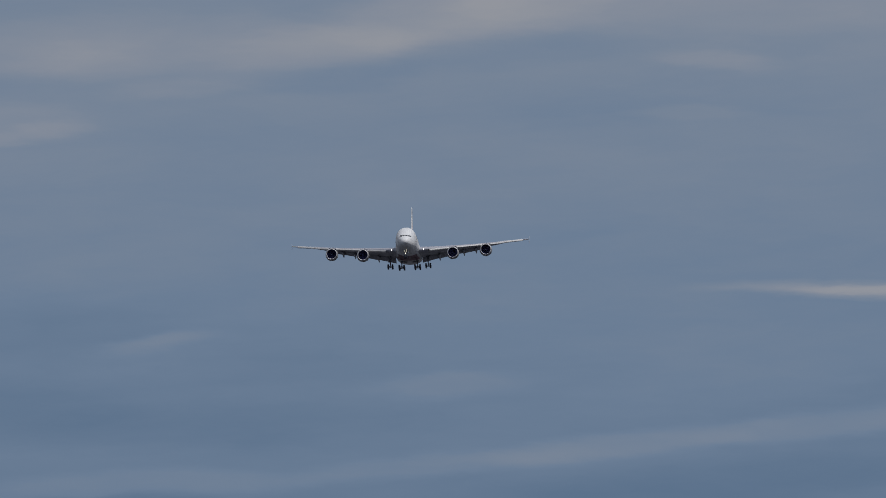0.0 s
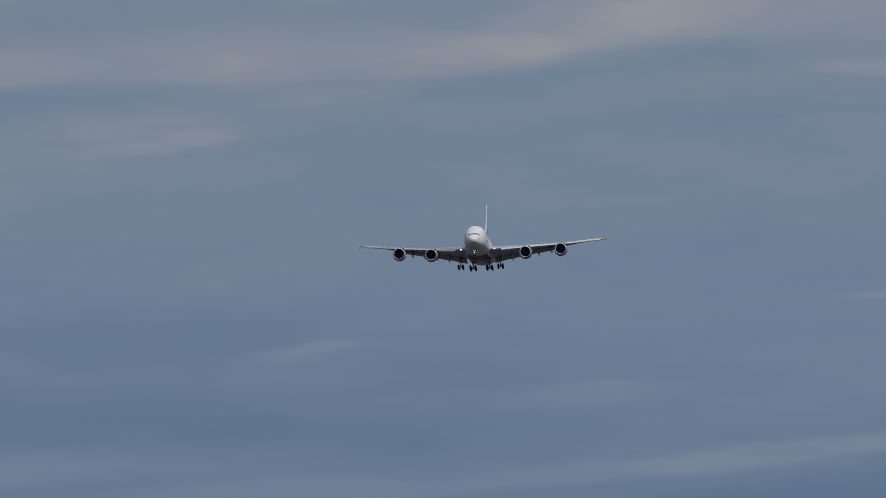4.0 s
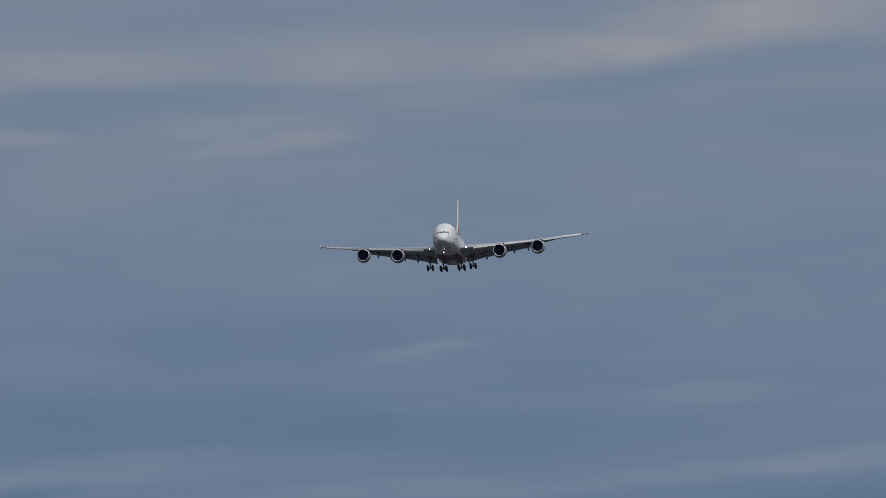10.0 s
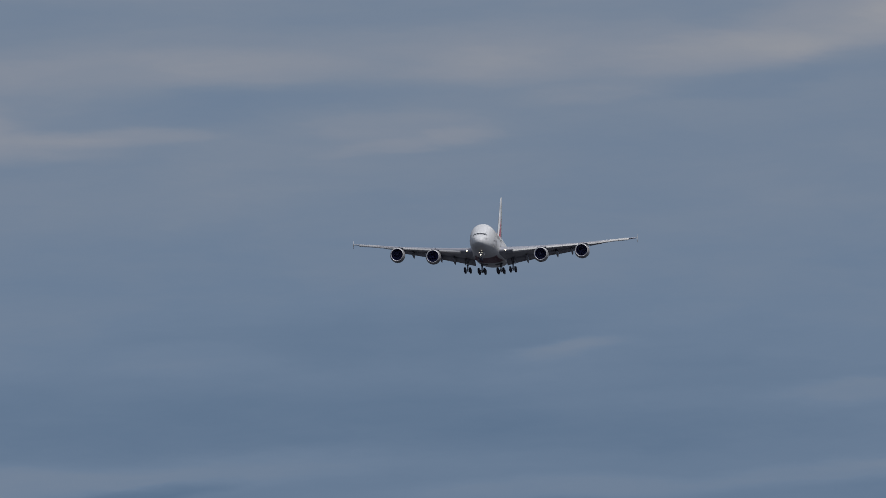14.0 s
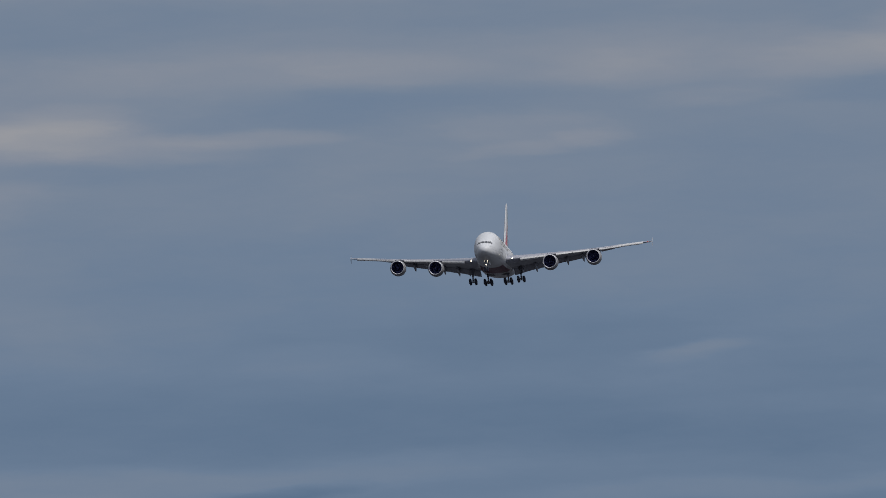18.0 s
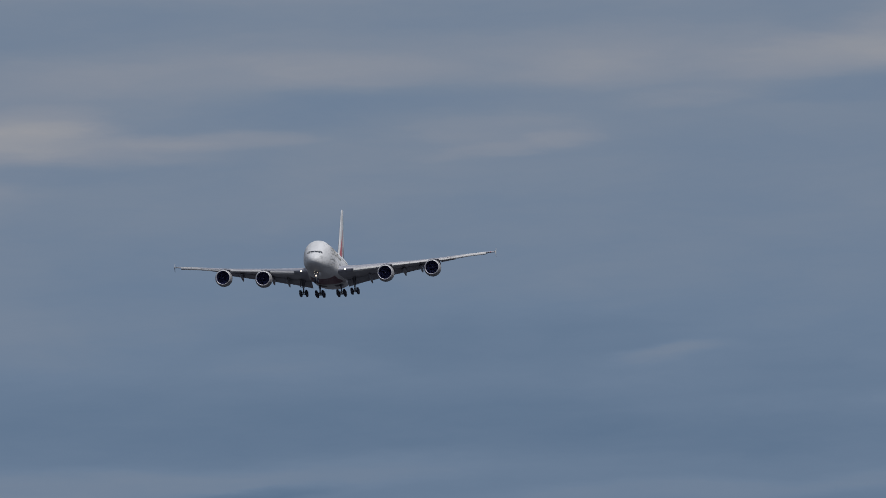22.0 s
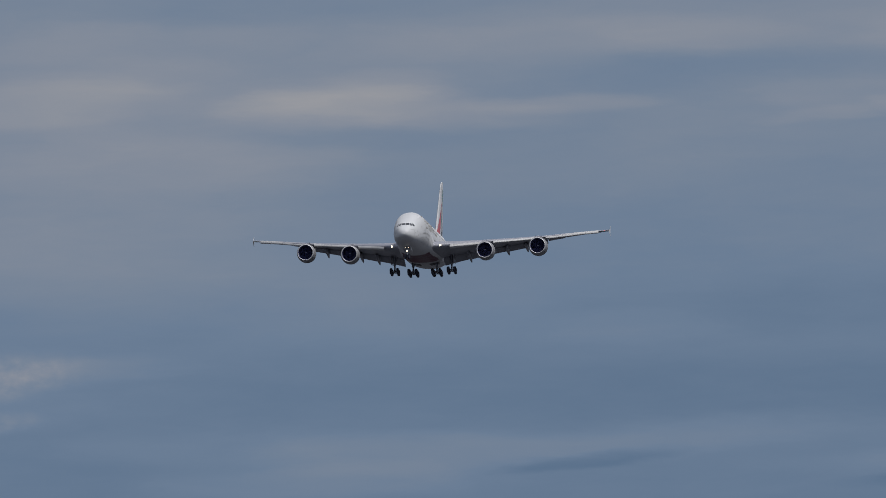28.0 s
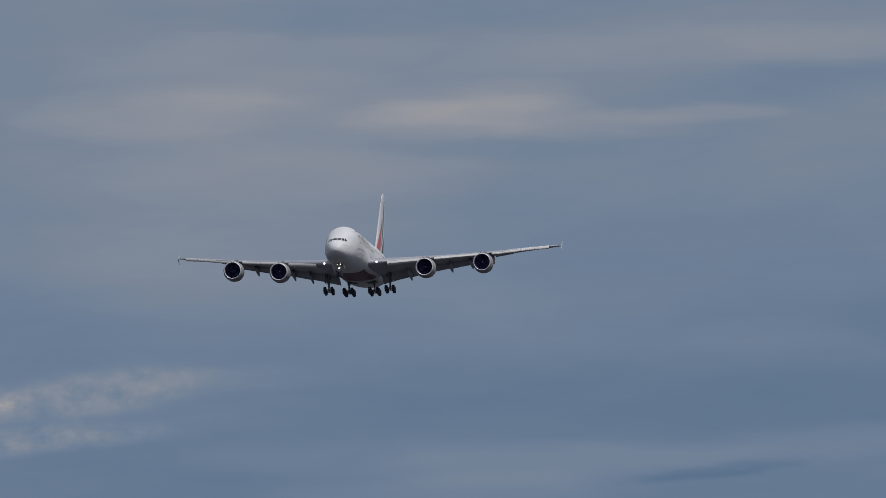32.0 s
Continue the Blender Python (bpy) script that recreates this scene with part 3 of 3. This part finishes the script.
    # lamp in the wing root
    lamp(wing_place(5.36, side, 0.0, 0.0) + Vector((-0.12, 0, 0)), 0.20, wing)
    return wing


for side in (-1, 1):
    build_wing(side)


# ---- engines ----
def build_engine(y, x, z, side):
    at = (x, side * y, z)
    nacelle = part("engine", lathe([(0.15, 1.796), (0.3, 1.86), (0.7, 1.955), (1.4, 2.05), (2.2, 2.08), (3.2, 2.0), (4.2, 1.78), (5.0, 1.58), (5.0, 1.52), (4.0, 1.66)], at, n=48),
                   NACELLE, airliner, "pale grey engine nacelle hung under the wing", 45)
    part("inlet_lip", lathe([(0.16, 1.80), (0.05, 1.75), (0.0, 1.68), (0.02, 1.635), (0.06, 1.60)], at, n=48), LIP, nacelle, "dull metal inlet lip")
    # begins on the lip's inner face, where its dark colour stands for shade
    part("inlet_duct", lathe([(0.06, 1.60), (0.14, 1.56), (0.4, 1.52), (0.8, 1.49), (1.5, 1.48), (1.9, 1.48)], at, n=48), DUCT, nacelle, "dark inlet lining, carried over the lip's shaded inner face")
    bm = lathe([(1.85, 0.02), (1.86, 1.48)], at, n=24)
    for k in range(24):
        a = 2 * math.pi * k / 24
        rings = []
        for q in (0.0, 0.33, 0.66, 1.0):
            r = 0.40 + 1.06 * q
            sweep = a + 0.22 * q
            tw = radians(25 + 35 * q)
            cdir = Vector((0, math.cos(sweep), math.sin(sweep)))
            tang = Vector((0, -math.sin(sweep), math.cos(sweep)))
            mid = Vector(at) + Vector((1.5, 0, 0)) + cdir * r
            w = (0.09 + 0.10 * q)
            d = (Vector((1, 0, 0)) * math.cos(tw) + tang * math.sin(tw)) * w
            e = d.cross(cdir).normalized() * 0.012
            rings.append([mid - d, mid + e, mid + d, mid - e])
        loft(rings, bm)
    part("fan", bm, FAN, nacelle, "dark metal fan")
    part("spinner", lathe([(0.98, 0.01), (1.02, 0.08), (1.16, 0.21), (1.4, 0.33), (1.66, 0.41)], at, n=24), FAN, nacelle, "dark spinner")
    bm = bmesh.new()
    for k in range(4):
        a0 = 0.5 + k * 0.5
        a1 = a0 + 0.5
        r0, r1 = 0.06 + 0.03 * k, 0.09 + 0.03 * k
        pts = [Vector(at) + Vector((0.975 + 0.9 * (r - 0.06), math.cos(a) * (r + 0.015), math.sin(a) * (r + 0.015))) - CENTRE for a, r in ((a0, r0), (a0, r0 + 0.05), (a1, r1 + 0.05), (a1, r1))]
        bm.faces.new([bm.verts.new(q) for q in pts])
    part("spinner_mark", bm, WHITE, nacelle, "white curl painted on the spinner")
    part("core_nozzle", lathe([(3.9, 1.1), (5.0, 1.08), (6.0, 0.86), (6.5, 0.72), (6.45, 0.68), (5.6, 0.8)], at, n=32), STEEL, nacelle, "dull metal core nozzle")
    part("exhaust_cone", lathe([(5.6, 0.62), (6.4, 0.5), (7.3, 0.06)], at, n=24, cap=True), STEEL, nacelle, "dull metal exhaust cone")
    for a, r in ((0.72, 1.957), (2.6, 2.06), (3.7, 1.91)):
        part("cowl_seam", lathe([(a, r - 0.03), (a, r + 0.012), (a + 0.07, r + 0.012), (a + 0.07, r - 0.03)], at, n=48), STEEL, nacelle, "dark seam round the cowl")
    # pylon: a thin fairing from the nacelle's crown to the wing
    wz = lambda a: wing_place(y, side, a, -0.02)
    def pyl(x0, z0, z1, w):
        return [(x0, side * y - w, z0), (x0, side * y - w * 0.8, z1), (x0, side * y + w * 0.8, z1), (x0, side * y + w, z0)]
    le, w3 = wz(0.0), wz(0.35)
    part("pylon", loft([pyl(x + 1.2, z + 1.8, z + 2.06, 0.08), pyl(x + 2.4, z + 1.7, z + 2.42, 0.30), pyl(le.x - 0.3, z + 1.2, le.z + 0.42, 0.36),
                        pyl(le.x + 1.2, z + 0.9, le.z + 0.25, 0.40), pyl(w3.x, z + 1.3, w3.z, 0.3), pyl(w3.x + 2.2, w3.z - 0.7, w3.z - 0.2, 0.06)]), GREY, nacelle, "grey engine pylon")
    def radial(along, r, a=14.0):
        return (x + along, side * (y - math.sin(radians(a)) * r), z + math.cos(radians(a)) * r)
    part("nacelle_strake", slab([radial(1.3, 2.02), radial(3.0, 1.98), radial(3.0, 2.5), radial(2.2, 2.55)], 0.06), STEEL, nacelle, "small dark strake")


for side in (-1, 1):
    build_engine(15.0, 22.3, 3.35, side)
    build_engine(25.75, 30.3, 4.9, side)


# ---- tail ----
def symmetric(z, x0, x1, thick, n=14):
    ring = []
    for s in (1, -1):
        rng = range(n + 1) if s > 0 else range(n - 1, 0, -1)
        for i in rng:
            a = 0.5 * (1 + math.cos(math.pi * i / n))
            y = 5 * thick * (0.2969 * math.sqrt(a) - 0.126 * a - 0.3516 * a * a + 0.2843 * a ** 3 - 0.1015 * a ** 4)
            ring.append(Vector((x0 + (x1 - x0) * a, s * y * (x1 - x0), z)))
    return ring


def fin_edges(z):
    """Leading and trailing edge of the fin at height z."""
    q = (z - 9.6) / 14.6
    return 54.8 + 13.0 * q - 1.8 * max(0, 0.12 - q) * 8, 68.4 + 3.5 * q


levels = [9.3, 10.5, 12, 13.5, 15, 16.5, 18, 19.5, 21, 22.1, 23.1, 23.95, 24.46]
rings = []
for z in levels:
    a, b = fin_edges(z)
    cut = 0.0 if z < 23.8 else 0.25 if z < 24.2 else 1.3
    rings.append(symmetric(z, a + cut, b, 0.070 if z < 24.2 else 0.05))
fin = part("fin", loft(rings), WHITE, airliner, "white swept tail fin with a waving red, green and black stripe", 60)


def fin_stripe(name, edge0, edge1, mat, z0, z1, label):
    """A painted stripe on both faces of the fin, between two chord fractions that change with height."""
    bm = bmesh.new()
    for side in (-1, 1):
        rows = []
        for k in range(15):
            z = z0 + (z1 - z0) * k / 14
            a, b = fin_edges(z)
            row = []
            for j in range(7):
                q = edge0(k / 14) + (edge1(k / 14) - edge0(k / 14)) * j / 6
                q = min(0.985, max(0.004, q))
                y = 5 * 0.070 * (0.2969 * math.sqrt(q) - 0.126 * q - 0.3516 * q * q + 0.2843 * q ** 3 - 0.1015 * q ** 4) * (b - a)
                row.append(bm.verts.new(Vector((a + (b - a) * q, side * (y + 0.012), z)) - CENTRE))
            rows.append(row)
        for r, s in zip(rows, rows[1:]):
            for j in range(6):
                bm.faces.new((r[j], r[j + 1], s[j + 1], s[j]))
    part(name, bm, mat, fin, label)


fin_stripe("stripe", lambda k: 0.03 + 0.42 * k ** 1.6, lambda k: 0.40 + 0.12 * k - 0.06 * k * k, RED, 10.6, 19.4, "red painted stripe")
fin_stripe("stripe", lambda k: 0.50 + 0.16 * k, lambda k: 0.52 + 0.46 * k ** 0.6, GREEN, 12.6, 22.8, "dark green painted stripe")
fin_stripe("stripe", lambda k: 0.50 + 0.46 * k ** 1.2, lambda k: 0.98, BLACK, 10.6, 15.4, "black painted stripe")
bm = loft([symmetric(z, fin_edges(z)[1] - 0.02, fin_edges(z)[1] + 0.35, 0.03) for z in (11.5, 17, 23)])
part("rudder", bm, WHITE, fin, "white rudder edge")

for side in (-1, 1):
    rings = []
    for q in (0, 0.15, 0.35, 0.6, 0.85, 1.0):
        y = 0.6 + 14.6 * q
        x0, ch, z = 58.6 + 9.6 * q, 10.4 - 6.6 * q, 8.5 + 1.6 * q
        rings.append([Vector((x0 + ch * a, side * y, z + u * ch)) for a, u in foil(0.09, 10)])
    part("tailplane", loft(rings), GREY, airliner, "grey horizontal tailplane", 50)


# ---- landing gear ----
def wheel(bm_at, width, radius, parent):
    x, y, z = bm_at
    w, r = width / 2, radius
    bm = lathe([(-w * 0.75, r * 0.52), (-w * 0.9, r * 0.62), (-w, r * 0.78), (-w * 0.86, r * 0.93), (-w * 0.5, r * 0.995), (0, r), (w * 0.5, r * 0.995), (w * 0.86, r * 0.93),
                (w, r * 0.78), (w * 0.9, r * 0.62), (w * 0.75, r * 0.52)], bm_at, n=28, axis="y")
    part("tyre", bm, RUBBER, parent, "black rubber tyre", 50)
    bm = bmesh.new()
    for s in (-1, 1):
        lathe([(s * w * 0.75, r * 0.52), (s * w * 0.5, r * 0.46), (s * w * 0.45, r * 0.2), (s * w * 0.7, r * 0.16), (s * w * 0.7, 0.01)], bm_at, bm, n=28, axis="y")
    part("wheel_hub", bm, HUB, parent, "dark grey wheel hub", 50)


def build_bogie(x, y, top, axles, half_track, tilt, door):
    """A main gear leg with its wheels; tilt lowers the rear axle."""
    z = 0.32
    bm = tube((x - 0.3, y, top), (x, y, 1.7), 0.31)
    tube((x, y, 1.95), (x, y, z + 0.05), 0.19, bm)
    sgn = 1 if y > 0 else -1
    gear = part("main_landing_gear", bm, STEEL, airliner, "lowered steel main gear leg", 40)
    part("drag_brace", tube((x - 0.2, y, top - 0.6), (x + 1.9, y, top - 0.1), 0.10), STEEL, gear)
    part("side_brace", tube((x, y, 2.0), (x + 0.3, y - sgn * 0.8, top), 0.10), STEEL, gear)
    part("bogie_beam", tube((x + axles[0], y, z - tilt * axles[0]), (x + axles[-1], y, z - tilt * axles[-1]), 0.15), STEEL, gear)
    for a in axles:
        part("axle", tube((x + a, y - half_track, z - tilt * a), (x + a, y + half_track, z - tilt * a), 0.11), STEEL, gear)
    part("torque_link", tube((x + 0.28, y, 1.9), (x + 0.62, y, 1.25), 0.07), STEEL, gear)
    part("torque_link", tube((x + 0.62, y, 1.25), (x + 0.24, y, 0.7), 0.07), STEEL, gear)
    for a in axles:
        for s in (-1, 1):
            wheel((x + a, y + s * half_track, z - tilt * a), 0.56, 0.70, gear)
    if door:
        o = sgn * 0.62
        part("gear_door", slab([(x - 1.3, y + o, top), (x + 1.3, y + o, top), (x + 1.1, y + o * 1.12, 1.9), (x - 1.1, y + o * 1.12, 1.9)], 0.07), GREY, gear, "grey open gear door")
    return gear


for s in (-1, 1):
    build_bogie(33.6, s * 6.33, 4.0, (-0.85, 0.85), 0.72, 0.12, True)
    build_bogie(36.9, s * 2.64, 2.4, (-1.7, 0.0, 1.7), 0.80, 0.06, False)

NX = 5.3
bm = tube((NX + 0.5, 0, 3.4), (NX, 0, 1.3), 0.17)
tube((NX, 0, 1.35), (NX - 0.02, 0, 0.35), 0.11, bm)
nose_gear = part("nose_landing_gear", bm, GEARWHITE, airliner, "lowered pale nose gear leg", 40)
part("axle", tube((NX - 0.02, -0.42, 0.35), (NX - 0.02, 0.42, 0.35), 0.09), STEEL, nose_gear)
part("drag_brace", tube((NX + 0.1, 0, 1.6), (NX + 1.9, 0, 2.8), 0.09), STEEL, nose_gear)
part("lamp_bar", tube((NX - 0.15, -0.45, 2.62), (NX - 0.15, 0.45, 2.62), 0.05), STEEL, nose_gear)
for s in (-1, 1):
    wheel((NX - 0.02, s * 0.36, 0.35), 0.42, 0.63, nose_gear)
    part("gear_door", slab([(NX + 0.4, s * 0.62, 2.75), (NX + 2.6, s * 0.7, 2.6), (NX + 2.5, s * 0.9, 1.7), (NX + 0.5, s * 0.8, 1.8)], 0.05), WHITE, nose_gear, "white open nose gear door")
for y, z, r in ((-0.36, 2.72, 0.12), (0.36, 2.72, 0.12), (0.0, 1.55, 0.15), (-0.3, 2.25, 0.07), (0.3, 2.25, 0.07)):
    lamp(Vector((NX - 0.3, y, z)), r, nose_gear)

# small aerials and probes
for x, a, h in ((9.5, 180, 0.45), (13.5, 180, 0.4)):
    base = hull(x, a)
    up = 1 if a == 0 else -1
    part("aerial", slab([base, base + Vector((0.5, 0, 0)), base + Vector((0.55, 0, up * h)), base + Vector((0.35, 0, up * h))], 0.04), WHITE, airliner, "small blade aerial")


# ---- flight ----
def flight_pose(az, el, distance, yaw, pitch, roll):
    """The airliner at a bearing and distance from the eye, turned by yaw, pitch and roll from the line of sight."""
    way = bearing(az, el)
    right = Vector((math.cos(radians(az)), -math.sin(radians(az)), 0))
    up = right.cross(way)
    cy, sy, cp, sp, cr, sr = (f(radians(v)) for v in (yaw, pitch, roll) for f in (math.cos, math.sin))
    nose = right * (-cp * sy) - way * (cp * cy) + up * sp
    port = right * (cr * cy + sr * sp * sy) - way * (cr * sy - sr * sp * cy) + up * (sr * cp)
    top = nose.cross(port)
    m = Matrix((-nose, -port, top)).transposed().to_4x4()
    m.translation = EYE + way * distance
    return m


def motions():
    # seconds, bearing, height, distance, yaw, pitch, roll
    walk(airliner, [(t, flight_pose(*values)) for t, *values in [
        (0, -0.0000, 3.2000, 4676.0, 2.39, 6.42, 1.86),
        (0.5, -0.0395, 3.2058, 4648.5, 2.67, 6.22, 1.96),
        (1, -0.0795, 3.2110, 4621.0, 2.96, 6.14, 2.31),
        (1.5, -0.1200, 3.2159, 4593.5, 3.23, 6.19, 2.76),
        (2, -0.1610, 3.2203, 4565.9, 3.48, 6.33, 2.86),
        (2.5, -0.2025, 3.2242, 4538.4, 3.69, 6.52, 2.58),
        (3, -0.2446, 3.2277, 4510.8, 3.86, 6.69, 2.08),
        (3.5, -0.2872, 3.2309, 4483.2, 3.97, 6.75, 1.83),
        (5.5, -0.4636, 3.2394, 4372.5, 4.17, 6.47, 2.53),
        (6, -0.5093, 3.2406, 4344.7, 4.18, 6.38, 2.71),
        (6.5, -0.5556, 3.2415, 4316.9, 4.19, 6.31, 2.87),
        (7, -0.6026, 3.2420, 4289.0, 4.20, 6.30, 2.73),
        (7.5, -0.6504, 3.2422, 4261.0, 4.22, 6.33, 2.29),
        (8, -0.6988, 3.2421, 4233.1, 4.26, 6.39, 2.06),
        (8.5, -0.7480, 3.2417, 4205.0, 4.32, 6.43, 2.22),
        (9, -0.7980, 3.2409, 4176.9, 4.41, 6.44, 2.87),
        (9.5, -0.8487, 3.2399, 4148.8, 4.53, 6.40, 3.14),
        (10, -0.9002, 3.2386, 4120.6, 4.65, 6.31, 3.03),
        (10.5, -0.9526, 3.2371, 4092.3, 4.78, 6.18, 2.34),
        (11, -1.0057, 3.2352, 4064.0, 4.91, 6.06, 1.53),
        (11.5, -1.0597, 3.2332, 4035.6, 5.02, 5.98, 1.08),
        (12, -1.1146, 3.2309, 4007.2, 5.12, 5.96, 1.21),
        (12.5, -1.1704, 3.2283, 3978.7, 5.20, 5.98, 1.63),
        (13, -1.2271, 3.2256, 3950.2, 5.26, 5.99, 1.90),
        (13.5, -1.2847, 3.2227, 3921.6, 5.32, 5.97, 1.85),
        (14, -1.3432, 3.2195, 3893.0, 5.37, 5.91, 1.42),
        (14.5, -1.4027, 3.2162, 3864.3, 5.42, 5.89, 1.61),
        (16.5, -1.6506, 3.2013, 3749.3, 5.60, 6.10, 2.06),
        (17, -1.7152, 3.1972, 3720.4, 5.65, 6.09, 2.79),
        (17.5, -1.7808, 3.1930, 3691.6, 5.68, 6.00, 3.60),
        (18, -1.8475, 3.1886, 3662.7, 5.69, 5.89, 3.35),
        (18.5, -1.9154, 3.1842, 3633.8, 5.67, 5.79, 2.53),
        (19, -1.9843, 3.1797, 3604.9, 5.65, 5.72, 1.81),
        (19.5, -2.0544, 3.1751, 3575.9, 5.64, 5.66, 1.75),
        (20, -2.1256, 3.1705, 3547.0, 5.69, 5.61, 2.02),
        (20.5, -2.1980, 3.1657, 3518.1, 5.80, 5.57, 2.27),
        (21, -2.2716, 3.1610, 3489.1, 5.98, 5.57, 2.32),
        (21.5, -2.3465, 3.1562, 3460.2, 6.22, 5.63, 2.67),
        (22, -2.4225, 3.1513, 3431.3, 6.47, 5.72, 2.89),
        (22.5, -2.4998, 3.1465, 3402.4, 6.69, 5.83, 2.94),
        (23, -2.5784, 3.1416, 3373.5, 6.85, 5.93, 2.92),
        (23.5, -2.6582, 3.1368, 3344.6, 6.92, 6.02, 2.95),
        (24, -2.7394, 3.1319, 3315.8, 6.91, 6.10, 2.81),
        (24.5, -2.8219, 3.1271, 3287.0, 6.86, 6.15, 2.30),
        (25, -2.9057, 3.1223, 3258.3, 6.79, 6.18, 1.74),
        (25.5, -2.9909, 3.1176, 3229.6, 6.75, 6.20, 1.39),
        (26, -3.0774, 3.1129, 3200.9, 6.74, 6.25, 1.54),
        (26.5, -3.1654, 3.1083, 3172.3, 6.81, 6.32, 2.17),
        (28.5, -3.5315, 3.0907, 3058.6, 7.33, 6.60, 1.69),
        (29, -3.6267, 3.0865, 3030.3, 7.48, 6.64, 2.27),
        (29.5, -3.7234, 3.0825, 3002.1, 7.64, 6.65, 2.81),
        (30, -3.8217, 3.0786, 2974.0, 7.78, 6.63, 3.00),
        (30.5, -3.9214, 3.0749, 2946.0, 7.93, 6.60, 2.79),
        (31, -4.0227, 3.0714, 2918.1, 8.09, 6.58, 2.39),
        (31.5, -4.1256, 3.0680, 2890.4, 8.24, 6.57, 2.24),
        (32, -4.2301, 3.0648, 2862.7, 8.38, 6.60, 1.98),
    ]])


motions()
